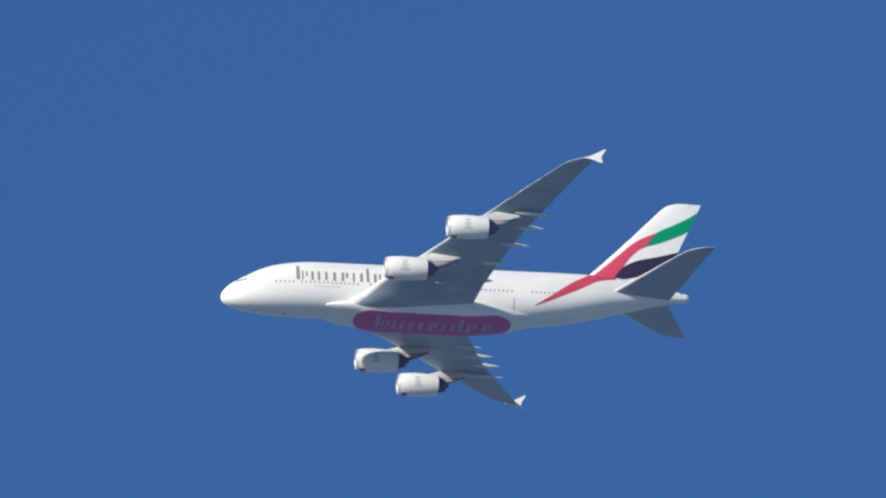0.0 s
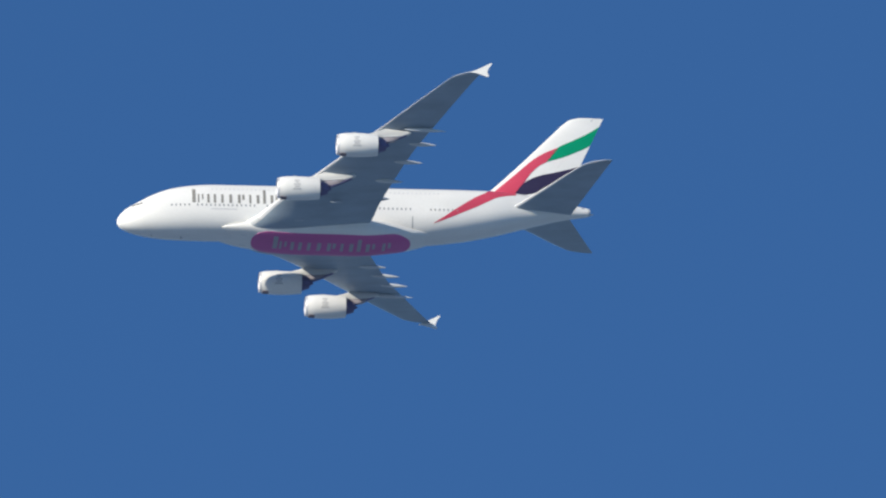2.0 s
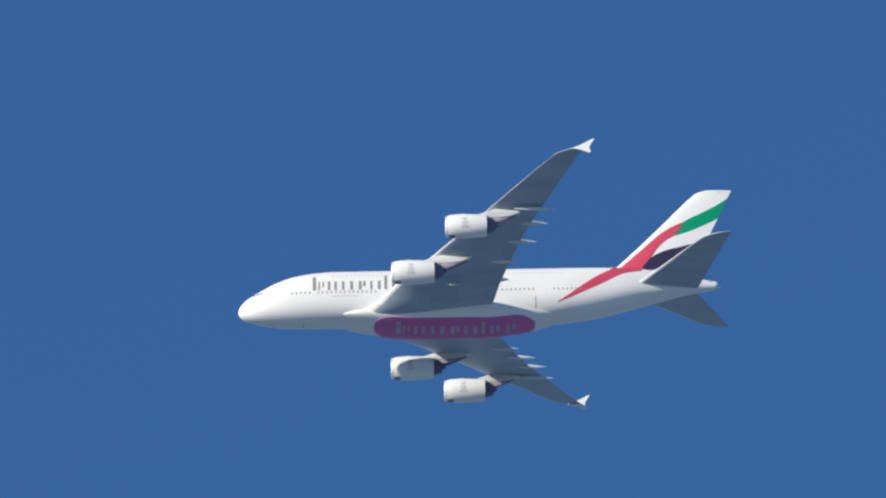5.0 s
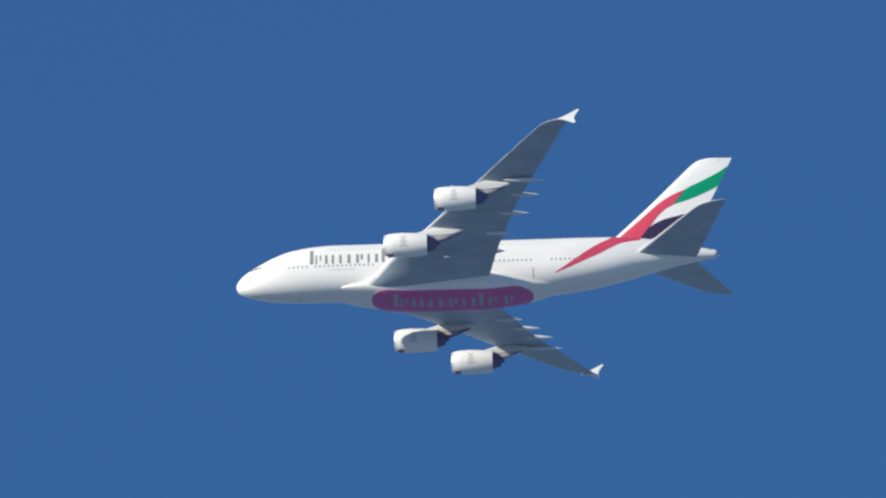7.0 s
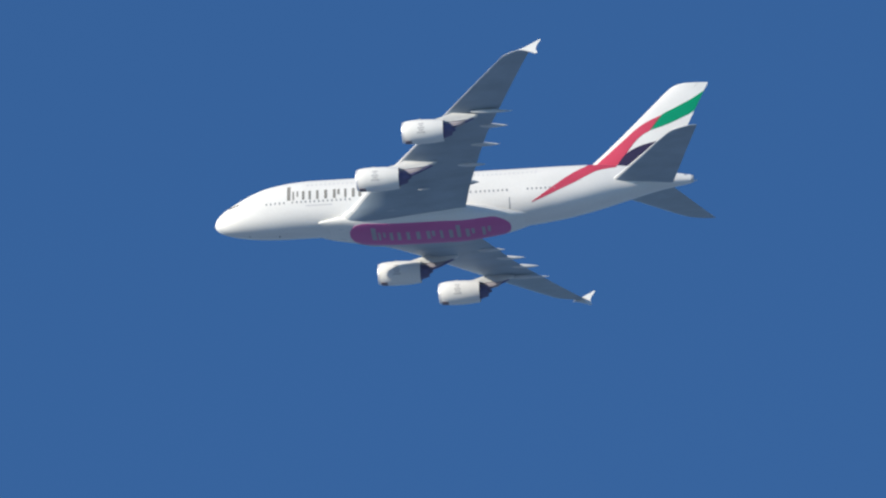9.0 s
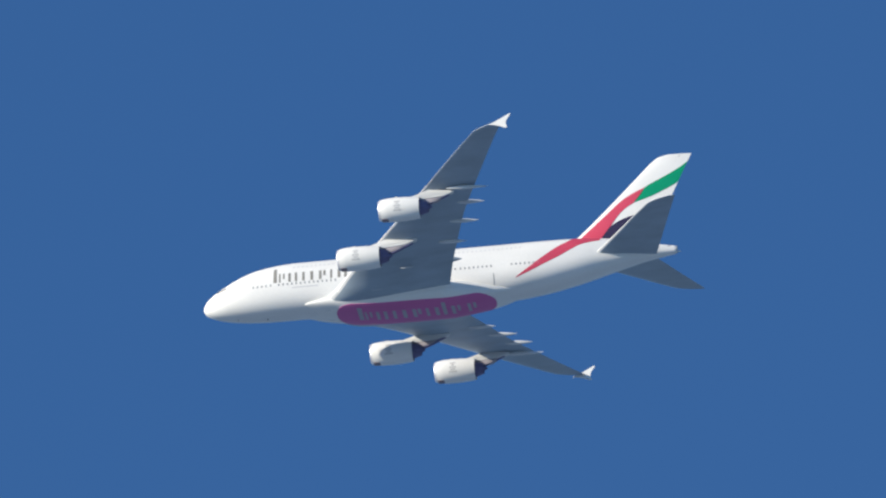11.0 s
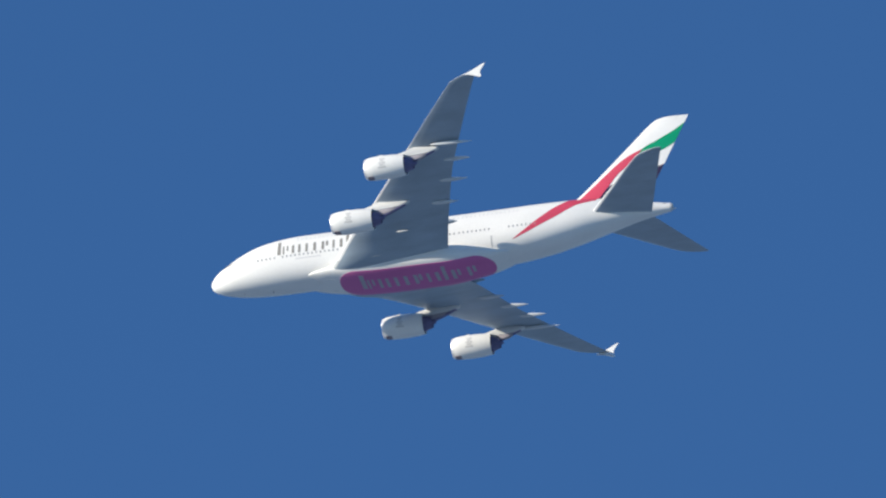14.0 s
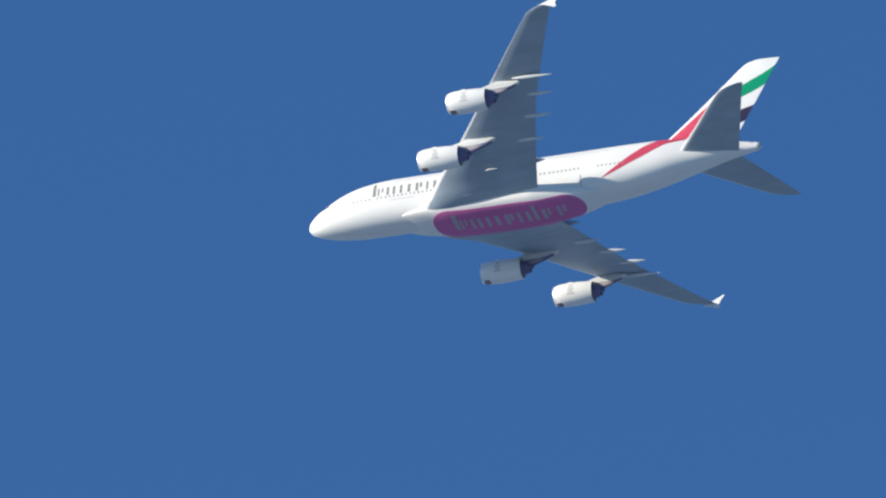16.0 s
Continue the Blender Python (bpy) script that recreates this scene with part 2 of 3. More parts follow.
def shell(top, bottom, put, xs, rows=8, depth=0.03):
    """A thin painted skin between two edge curves, laid on a surface by put(x, v, lift)."""
    grid = []
    for lift in (depth, -depth):
        grid.append([[put(x, bottom(x) + (top(x) - bottom(x)) * k / rows, lift) for k in range(rows + 1)] for x in xs])
    bm = bmesh.new()
    made = [[[bm.verts.new(p) for p in row] for row in side] for side in grid]
    for side in made:
        for a, b in zip(side, side[1:]):
            for k in range(rows):
                bm.faces.new((a[k], a[k + 1], b[k + 1], b[k]))
    o, i = made
    nx = len(xs)
    for k in range(nx - 1):
        for e in (0, rows):
            bm.faces.new((o[k][e], o[k + 1][e], i[k + 1][e], i[k][e]))
    for e in (0, nx - 1):
        for k in range(rows):
            bm.faces.new((o[e][k], o[e][k + 1], i[e][k + 1], i[e][k]))
    return bm


def steps(a, b, n):
    return [a + (b - a) * k / n for k in range(n + 1)]


# ---- ground: an unseen sheet, added to light the airliner from below ----
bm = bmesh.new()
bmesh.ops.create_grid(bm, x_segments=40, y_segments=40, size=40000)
ground = part("ground", bm, BOUNCE, None, "unseen ground sheet, coloured pale blue to bounce light onto the undersides")
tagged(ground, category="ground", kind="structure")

# ---- the airliner ----
# x runs aft from the nose, y to starboard, z up; metres.
airliner = tagged(new("airliner"), "white four-engined double-deck jet airliner, crimson belly oval, striped tail, flying", "airplane")

NOSE = -0.2
top_line = curve([(math.sqrt(x - NOSE), z) for x, z in ((-0.2, -1.8), (0.3, -0.65), (1, 0.05), (2, 0.70), (3.2, 1.35), (5.4, 2.5), (7.9, 3.4),
                  (11.2, 3.95), (14, 4.13), (52, 4.15), (58, 3.95), (62, 3.4), (66, 2.55), (69.1, 2.05))])
low_line = curve([(math.sqrt(x - NOSE), z) for x, z in ((-0.2, -1.8), (0.3, -2.65), (1, -3.0), (2, -3.3), (4, -3.65), (7, -3.92), (10, -4.0),
                  (44, -4.0), (50, -3.35), (55, -2.3), (60, -1.0), (65, 0.2), (69.1, 0.85))])
half_width = curve([(math.sqrt(x - NOSE), w) for x, w in ((-0.2, 0), (0.3, 0.85), (1, 1.3), (2, 1.85), (4, 2.6), (6, 3.05), (8, 3.32), (11, 3.52),
                    (13, 3.57), (47, 3.57), (54, 3.2), (60, 2.3), (65, 1.3), (69.1, 0.58))])
ROUND = 2.45


def section(x):
    """Half width, the height of the widest place, the height above and below it."""
    u = math.sqrt(max(x - NOSE, 0))
    t, b, w = top_line(u), low_line(u), half_width(u)
    mid = b + (t - b) * 0.47
    return w, mid, t - mid, mid - b


def hull(x, a, lift=0.0):
    w, mid, up, down = section(x)
    c, s = math.cos(a), math.sin(a)
    y = (w + lift) * math.copysign(abs(c) ** (2 / ROUND), c)
    z = ((up if s > 0 else down) + lift) * math.copysign(abs(s) ** (2 / ROUND), s)
    return (x, y, mid + z)


def flank(side):
    """Lays x and a height on the fuselage's port (-1) or starboard (1) flank."""
    def put(x, z, lift):
        w, mid, up, down = section(x)
        h = up if z > mid else down
        r = min(abs(z - mid) / h, 0.999)
        return (x, side * ((w + lift) * (1 - r ** ROUND) ** (1 / ROUND) + 0.3 * lift), z + lift * 0.6 * (1 if z > mid else -1) * r)
    return put


N = 72
stations = [NOSE + 0.0006] + [NOSE + u * u for u in steps(0.12, math.sqrt(14.2), 34)] + steps(15, 44, 24) + steps(45, 69.1, 40)
fuselage = part("fuselage", loft([[hull(x, 2 * math.pi * k / N) for k in range(N)] for x in stations]), WHITE, airliner,
                "glossy white double-deck fuselage, rounded nose")

# tail cone end with the dark outlet of the auxiliary power unit
rings = []
for x, r in ((69.06, 0.57), (69.3, 0.55), (69.42, 0.48), (69.40, 0.40), (69.1, 0.36)):
    rings.append([(x, r * math.cos(2 * math.pi * k / 24), 1.45 + r * 1.02 * math.sin(2 * math.pi * k / 24)) for k in range(24)])
part("tail_cone_outlet", loft(rings), PYLON, airliner, "grey metal tail cone outlet")
rings = [[(x, r * math.cos(2 * math.pi * k / 12), 1.18 + r * math.sin(2 * math.pi * k / 12)) for k in range(12)]
         for x, r in ((69.2, 0.09), (69.75, 0.09), (69.9, 0.06), (69.95, 0.015))]
part("tail_light", loft(rings), WHITE, airliner, "small white tail light housing")

for side in (-1, 1):
    part("tail_vent", shell(lambda x: 1.95, lambda x: 1.76, flank(side), steps(68.1, 68.5, 3), 3, 0.02), SEAM, fuselage, "small grey vent on the tail cone")

# cockpit windows: six dark panes round the nose
for side in (-1, 1):
    put = flank(side)
    for a, b, low, high in ((1.95, 2.42, -0.02, 0.30), (2.5, 2.95, 0.06, 0.42), (3.03, 3.45, 0.14, 0.46)):
        lo, hi = curve([(a, low), (b, low + 0.1)]), curve([(a, high - 0.12), (b, high)])
        part("cockpit_window", shell(hi, lo, put, steps(a, b, 4), 4, 0.03), BLACK, fuselage, "dark cockpit pane")

# cabin windows in two rows on each side
panes = {}


def cabin_window(x, z, side, material, label):
    y = flank(side)(x, z, 0.0)[1]
    y2 = flank(side)(x, z + 0.2, 0.0)[1]
    tilt = math.degrees(math.atan2(abs(y) - abs(y2), 0.2))
    m = pose(x, y, z, tilt if side > 0 else -tilt, 0, 0)
    if material not in panes:
        b = loft([[(0.13 * math.cos(2 * math.pi * k / 10), d, 0.185 * math.sin(2 * math.pi * k / 10)) for k in range(10)] for d in (-0.03, 0.03)])
        panes[material] = part("cabin_window", b, material, fuselage, label)
        panes[material].matrix_basis = m
    else:
        tagged(again("cabin_window", panes[material], fuselage, m), label)


for side in (-1, 1):
    for a, b in ((7.6, 10.4), (11.4, 20.2), (21.6, 27.5), (29.0, 37.4), (38.1, 42.6), (45.6, 49.6)):
        x = a
        while x < b:
            cabin_window(x, -0.45, side, GLASS, "small dark oval cabin pane")
            x += 0.64
    for a, b in ((13.6, 24.0), (25.4, 35.8), (37.2, 47.0)):
        x = a
        while x < b:
            cabin_window(x, 2.42, side, BLIND, "cabin pane with its pale blind down")
            x += 0.64

# door seams and the marks of service hatches
for side in (-1, 1):
    put = flank(side)
    for x, low, high in ((42.9, -3.1, -1.55),):
        part("door_seam", shell(curve([(x - 0.05, high), (x + 0.05, high)]), curve([(x - 0.05, low), (x + 0.05, low)]), put,
                                [x - 0.05, x + 0.05], 6, 0.02), SEAM, fuselage, "thin grey door seam")
    part("small_writing", shell(curve([(13, -1.0), (18, -1.0)]), curve([(13, -1.16), (18, -1.16)]), put, steps(13.3, 17.2, 8), 2, 0.012), FAINT, fuselage,
         "thin grey line of small writing")

# the airline's name as plain upright bars
TITLE = ((10.62, 0.50, 1), (11.42, 0.24, 2), (12.02, 0.24, 3), (12.80, 0.36, 2), (13.75, 0.36, 2), (14.85, 0.36, 2), (16.05, 0.42, 2), (17.30, 0.40, 2),
         (17.95, 0.34, 3), (18.95, 0.32, 2), (20.05, 0.42, 2), (21.0, 0.42, 1), (22.10, 0.40, 2), (22.85, 0.30, 3), (24.1, 0.34, 2), (24.8, 0.30, 3))
for side in (-1, 1):
    put = flank(side)
    for x, w, tall in TITLE:
        low, high = ((-0.1, 0.2), (-0.1, 2.32), (-0.1, 1.36), (0.45, 1.36))[tall]
        part("title_bar", shell(curve([(x, high), (x + w, high)]), curve([(x, low), (x + w, low)]), put, steps(x, x + w, 2), 8, 0.015), LETTER, fuselage,
             "upright dull gold bar of the painted name")

# the red stripe that runs up the tail
red_top = curve([(46.1, -2.36), (47.6, -1.42), (49.0, -0.43), (50.4, 0.6), (52.4, 2.05), (53.9, 3.05), (54.7, 3.95), (58.4, 3.9)])
red_low = curve([(46.1, -2.42), (48.3, -1.6), (50.4, -0.65), (52.4, 0.32), (54.1, 1.3), (55.8, 2.25), (57.0, 2.6), (58.4, 2.95)])
for side in (-1, 1):
    part("red_stripe", shell(red_top, red_low, flank(side), steps(46.1, 58.4, 48), 14, 0.025), RED, fuselage, "red stripe sweeping up to the fin")

# blade aerials and a beacon under the nose
for x, z, s in ((4.7, -3.75, 0.18), (9.0, -4.0, 0.24)):
    d = -1 if z < 0 else 1
    part("aerial", plate([(x, z - 0.1 * d), (x + s * 0.5, z + d * s), (x + s, z + d * s), (x + s * 1.1, z - 0.1 * d)], -0.04, 0.04), SEAM, fuselage, "small blade aerial")

# ---- belly fairing with the crimson oval ----
fair_wide = curve([(14.4, 2.0), (15.8, 2.72), (17.5, 3.25), (19.5, 3.68), (22, 4.1), (35, 4.2), (37, 3.95), (39, 3.62), (41, 3.25), (43, 2.75), (45, 2.05), (46.5, 1.4)])
fair_low = curve([(14.6, -3.5), (17, -4.08), (19.5, -4.48), (23, -4.98), (27, -5.2), (36, -5.25), (41, -4.8), (44, -4.2), (46.5, -3.5)])
fair_mid = curve([(14.6, -3.35), (18, -3.2), (22, -2.95), (33, -2.8), (36, -2.68), (38, -2.68), (40, -2.9), (42, -3.25), (44, -3.45), (46.5, -3.42)])


def keel(x, a, lift=0.0):
    w, mid, low = fair_wide(x), fair_mid(x), fair_low(x)
    c, s = math.cos(a), math.sin(a)
    n = 2 / 3.2
    return (x, (w + lift) * math.copysign(abs(c) ** n, c), mid + ((mid - low) + lift) * math.copysign(abs(s) ** n, s) * (1 if s < 0 else 0.12))


def under(x, y, lift):
    w, mid, low = fair_wide(x), fair_mid(x), fair_low(x)
    r = min(abs(y) / w, 0.99)
    return (x, y, mid - ((mid - low) + lift) * (1 - r ** 3.2) ** (1 / 3.2))


belly = part("belly_fairing", loft([[keel(x, 2 * math.pi * k / 96) for k in range(96)] for x in steps(14.6, 46.5, 128)]), WHITE, airliner,
             "white bulged wing root fairing")
OX0, OX1 = 19.4, 42.8
oval_half = curve([(19, 3.36), (32, 3.36), (37, 3.2), (43, 2.85)])


def oval(x):
    r = 3.1
    d = max(OX0 + r - x, x - (OX1 - r), 0.0)
    return oval_half(x) * max(1 - (d / r) ** 2.3, 0.0) ** (1 / 2.3)


ends = [OX0 + 3.1 * (1 - math.cos(a)) for a in steps(0.0, math.pi / 2, 12)]
xs = ends + steps(OX0 + 3.6, OX1 - 3.6, 40) + [OX0 + OX1 - x for x in reversed(ends)]
oval_panel = part("belly_oval", shell(oval, lambda x: -oval(x), under, xs, 28, 0.05), CRIMSON, belly, "crimson oval panel")
for x, w, tall in TITLE:
    bx, bw = 22.6 + (x - 10.62) * 1.19, w * 1.35
    low, high = ((-1.0, -0.6), (-1.0, 2.5), (-1.0, 1.4), (-0.2, 1.4))[tall]
    part("title_bar", shell(curve([(bx, -low), (bx + bw, -low)]), curve([(bx, -high), (bx + bw, -high)]), lambda x, y, lift: under(x, y, lift + 0.05),
                            steps(bx, bx + bw, 2), 6, 0.012), PALE, oval_panel, "pale upright bar of the painted name")


# ---- lifting surfaces ----
def thickness(c):
    return 5 * (0.2969 * math.sqrt(max(c, 0)) - 0.126 * c - 0.3516 * c * c + 0.2843 * c ** 3 - 0.1030 * c ** 4)


def flat_nose(c, s):
    """How full the underside is near the leading edge: blunt at the root, flat outboard."""
    keen = min(max((s - 4) / 8, 0.0), 1.0) * 0.6 + min(max((s - 24) / 3, 0.0), 1.0) * 0.22
    return 1 - keen * max(1 - c / 0.3, 0.0) ** 1.5


def aerofoil(stretch, c0, c1, place, span, chordwise=14, lift=0.0):
    """A closed piece of a lifting surface between two fractions of the chord. stretch: places along the span; span: their (front, back, thickness)."""
    cs = [c0 + (c1 - c0) * (1 - math.cos(math.pi * k / chordwise)) / 2 for k in range(chordwise + 1)]
    rings = []
    for s in stretch:
        front, back, thick = span(s)
        chord = back - front
        ring = [place(s, front + chord * c, chord * (0.02 * math.sin(math.pi * c) + thick * thickness(c)) + lift) for c in cs]
        ring += [place(s, front + chord * c, chord * (0.02 * math.sin(math.pi * c) - thick * thickness(c) * flat_nose(c, s)) - lift) for c in reversed(cs[1 if c0 == 0 else 0:])]
        rings.append(ring)
    return loft(rings)


wing_front = curve([(0, 16.4), (2.84, 18.3), (8, 22.5), (14.5, 27.8), (25.9, 36.25), (37.2, 44.75), (38.2, 45.55), (38.65, 46.2), (39.3, 47.5), (39.7, 48.6)])
wing_back = curve([(0, 36.2), (3, 36.4), (6, 37.1), (9, 37.9), (13, 39.1), (20, 41.3), (27, 44.2), (34, 47.2), (38.5, 49.25), (39.7, 49.9)])
wing_thick = curve([(0, 0.15), (4, 0.165), (8, 0.124), (15, 0.105), (39.7, 0.09)])
wing_rise = curve([(0, -2.9), (2.4, -3.05), (3.8, -3.1), (8, -2.0), (14, -0.88), (20, 0.1), (39.7, 3.36)])
wing_span = lambda s: (wing_front(s), wing_back(s), wing_thick(s))


def fence_outline():
    return [(47.9, 3.12), (48.9, 3.52), (49.9, 4.05), (51.0, 4.66), (51.25, 4.62), (50.72, 3.85), (50.52, 3.4), (50.5, 3.1), (50.72, 2.52), (50.4, 2.42), (49.7, 2.72), (48.8, 3.02)]


def canoe(length, radius, flat=1.25):
    rings = []
    for s in steps(0.0, 1.0, 18):
        r = radius * (max(1 - (1 - s / 0.4) ** 2, 0.0) ** 0.6 if s < 0.4 else 1 - ((s - 0.4) / 0.6) ** 1.7) + 0.012
        rings.append([(length * s, r * math.cos(2 * math.pi * k / 16), r * flat * math.sin(2 * math.pi * k / 16)) for k in range(16)])
    return loft(rings)


for side in (-1, 1):
    place = lambda s, x, z: (x, side * s, wing_rise(s) + z)
    wing = part("wing", aerofoil(steps(1.5, 38.0, 30) + steps(38.2, 39.7, 6), 0.0315, 0.76, place, wing_span), GREY, airliner, "swept grey-painted wing")
    for a, b in ((5.0, 13.7), (13.7, 24.5), (24.5, 31.9), (31.9, 38.05)):
        part("slat", aerofoil(steps(a, b, 8), 0.0, 0.03, place, wing_span, 8), SLAT, wing, "bare metal slat")
    part("wing_root_edge", aerofoil(steps(1.5, 5.0, 5), 0.0, 0.03, place, wing_span, 8), FAIRING, wing, "pale fixed leading edge")
    part("wing_tip_edge", aerofoil(steps(38.05, 39.7, 8), 0.0, 0.03, place, wing_span, 8), SLAT, wing, "pale curved tip edge")
    for name, a, b in (("flap", 3.0, 13.0), ("flap", 13.0, 20.45), ("flap", 20.45, 28.05), ("aileron", 28.05, 32.05), ("aileron", 32.05, 37.7)):
        part(name, aerofoil(steps(a, b, 8), 0.7605, 1.0, place, wing_span, 8), GREY, wing, "grey hinged trailing edge panel")
    part("wing_tip_back", aerofoil(steps(37.7, 39.7, 6), 0.7605, 1.0, place, wing_span, 8), GREY, wing)
    y0 = side * 39.72
    part("wingtip_fence", plate(fence_outline(), y0 - 0.07, y0 + 0.07), WHITE, wing, "white arrow-shaped wingtip fence")
    for y, tip, length, wide, drop in ((8.3, 39.1, 4.6, 0.52, -0.75), (13.5, 40.6, 4.2, 0.30, 0.12), (17.95, 43.1, 4.4, 0.28, 0.02), (22.25, 44.7, 4.2, 0.28, 0.02), (26.2, 45.8, 6.3, 0.27, 0.36)):
        # the innermost takes the darker grey in place of the shade on it
        f = part("flap_track_fairing", canoe(length, wide, 1.1), GREY if y < 10 else FAIRING, wing, "canoe-shaped flap track fairing")
        f.location = (tip - length, side * y, wing_rise(y) - drop)
        f.rotation_euler = (0, radians(2.2), 0)

# small bodies under the port inner wing, air inlets on the fairing
for side in (-1, 1):
    for x, y, z, length, radius in ((30.2, 9.45, -2.62, 1.9, 0.10), (24.8, 5.5, -3.71, 2.0, 0.045))[:2 if side < 0 else 0]:
        f = part("underwing_fairing", canoe(length, radius), FAIRING, airliner, "small pale streamlined body under the wing")
        f.location = (x, side * y, z)
    part("air_inlet", shell(curve([(17.6, -1.52), (19.0, -1.52)]), curve([(17.6, -1.66), (19.0, -1.66)]), lambda x, y, lift: under(x, side * y, lift),
                            steps(17.8, 18.7, 4), 3, 0.025), FAIRING, belly, "small pale air inlet")

# ---- engines ----
lathe = lambda profile, n=48: loft([[(x, r * math.cos(2 * math.pi * k / n), r * math.sin(2 * math.pi * k / n)) for k in range(n)] for x, r in profile], caps=False)


def engine(x, y, z, length, scale):
    L = length
    cowl = part("engine", lathe([(0.30, 1.56 * scale), (0.7, 1.68 * scale), (1.5, 1.77 * scale), (2.6, 1.80 * scale), (L - 2.2, 1.78 * scale), (L - 1.0, 1.70 * scale),
                                 (L, 1.56 * scale), (L - 0.02, 1.50 * scale), (L - 1.6, 1.46 * scale)]), WHITE, airliner, "white engine cowling")
    cowl.location = (x, y, z)
    part("intake_lip", lathe([(1.1, 1.36 * scale), (0.45, 1.36 * scale), (0.12, 1.42 * scale), (0.0, 1.475 * scale), (0.08, 1.53 * scale), (0.305, 1.565 * scale)]), LIP, cowl,
         "polished metal intake lip")
    part("intake_duct", lathe([(1.1, 1.355 * scale), (2.0, 1.36 * scale)]), SEAM, cowl, "grey intake duct")
    bm = bmesh.new()
    for k in range(24):
        a = 2 * math.pi * k / 24
        q = []
        for r, w, dx in ((0.3, 0.05, 0.0), (1.34 * scale, 0.14, 0.22)):
            for d in (-1, 1):
                q.append(bm.verts.new((1.55 + dx * d, r * math.cos(a + d * w), r * math.sin(a + d * w))))
        bm.faces.new((q[0], q[1], q[3], q[2]))
    part("fan", bm, DARK, cowl, "dark fan blades")
    part("fan_back", lathe([(1.9, 0.05), (1.9, 1.36 * scale)]), BLACK, cowl)
    part("spinner", lathe([(0.9, 0.01), (1.05, 0.12), (1.3, 0.26), (1.6, 0.36)], 20), DARK, cowl, "dark pointed spinner")
    part("core_cowl", lathe([(L - 1.7, 1.30 * scale), (L - 0.2, 1.22 * scale), (L + 0.6, 0.98 * scale), (L + 1.2, 0.78 * scale), (L + 1.18, 0.72 * scale), (L + 0.6, 0.68 * scale)]), DARK, cowl,
         "dark metal core cowl")
    part("exhaust_cone", lathe([(L + 0.5, 0.55 * scale), (L + 1.2, 0.42 * scale), (L + 1.75, 0.10), (L + 1.8, 0.01)], 24), DARK, cowl, "dark exhaust cone")
    part("cowl_back", lathe([(L - 1.5, 1.2 * scale), (L - 1.5, 1.48 * scale)]), BLACK, cowl)
    strip = lambda x, a, lift: (x, (1.70 * scale + lift) * math.sin(radians(a)), -(1.70 * scale + lift) * math.cos(radians(a)))
    part("drain_panel", shell(lambda x: 17.0, lambda x: -17.0, strip, steps(0.45, 1.4, 5), 10, 0.05), MAUVE, cowl, "dark drain panel under the cowl")
    for side in (-1, 1):
        for k, (dx, w) in enumerate(((0.0, 1.2), (0.25, 0.7), (0.1, 1.0), (0.35, 0.5), (0.2, 0.8))):
            a0 = radians(-33 + 11 * k)
            bm = bmesh.new()
            ring = []
            for r in (1.775 * scale, 1.815 * scale):
                for a in (a0, a0 + radians(7)):
                    for xx in (2.2 + dx, 2.2 + dx + w):
                        ring.append(bm.verts.new((xx, side * r * math.cos(a), r * math.sin(a))))
            for q in ((0, 1, 3, 2), (4, 5, 7, 6), (0, 1, 5, 4), (2, 3, 7, 6), (0, 2, 6, 4), (1, 3, 7, 5)):
                bm.faces.new([ring[i] for i in q])
            part("maker_mark", bm, MARK, cowl, "small faded grey painted mark")
        bm = bmesh.new()
        strake = [bm.verts.new(p) for p in ((1.9, side * 1.15, 1.30), (2.8, side * 1.18, 1.33), (2.8, side * 1.24, 1.42), (2.4, side * 1.23, 1.40))]
        bm.faces.new(strake)
        geo = bmesh.ops.extrude_face_region(bm, geom=bm.faces[:])
        bmesh.ops.translate(bm, verts=[v for v in geo["geom"] if isinstance(v, bmesh.types.BMVert)], vec=(0, 0.03, 0.02))
        part("strake", bm, WHITE, cowl, "small white cowl strake")


def pylon(outline, y, wide=1.0, material=PYLON, name="pylon", label="pale grey engine pylon"):
    """A strut with a rounded front edge between engine and wing."""
    mid = [(sum(p[0] for p in outline) / len(outline)), sum(p[1] for p in outline) / len(outline)]
    rings = []
    for d, s in ((-0.36, 0.86), (-0.30, 0.96), (-0.16, 1.0), (0.16, 1.0), (0.30, 0.96), (0.36, 0.86)):
        rings.append([(mid[0] + (x - mid[0]) * s, y + d * wide, mid[1] + (z - mid[1]) * s) for x, z in outline])
    return part(name, loft(rings), material, airliner, label)


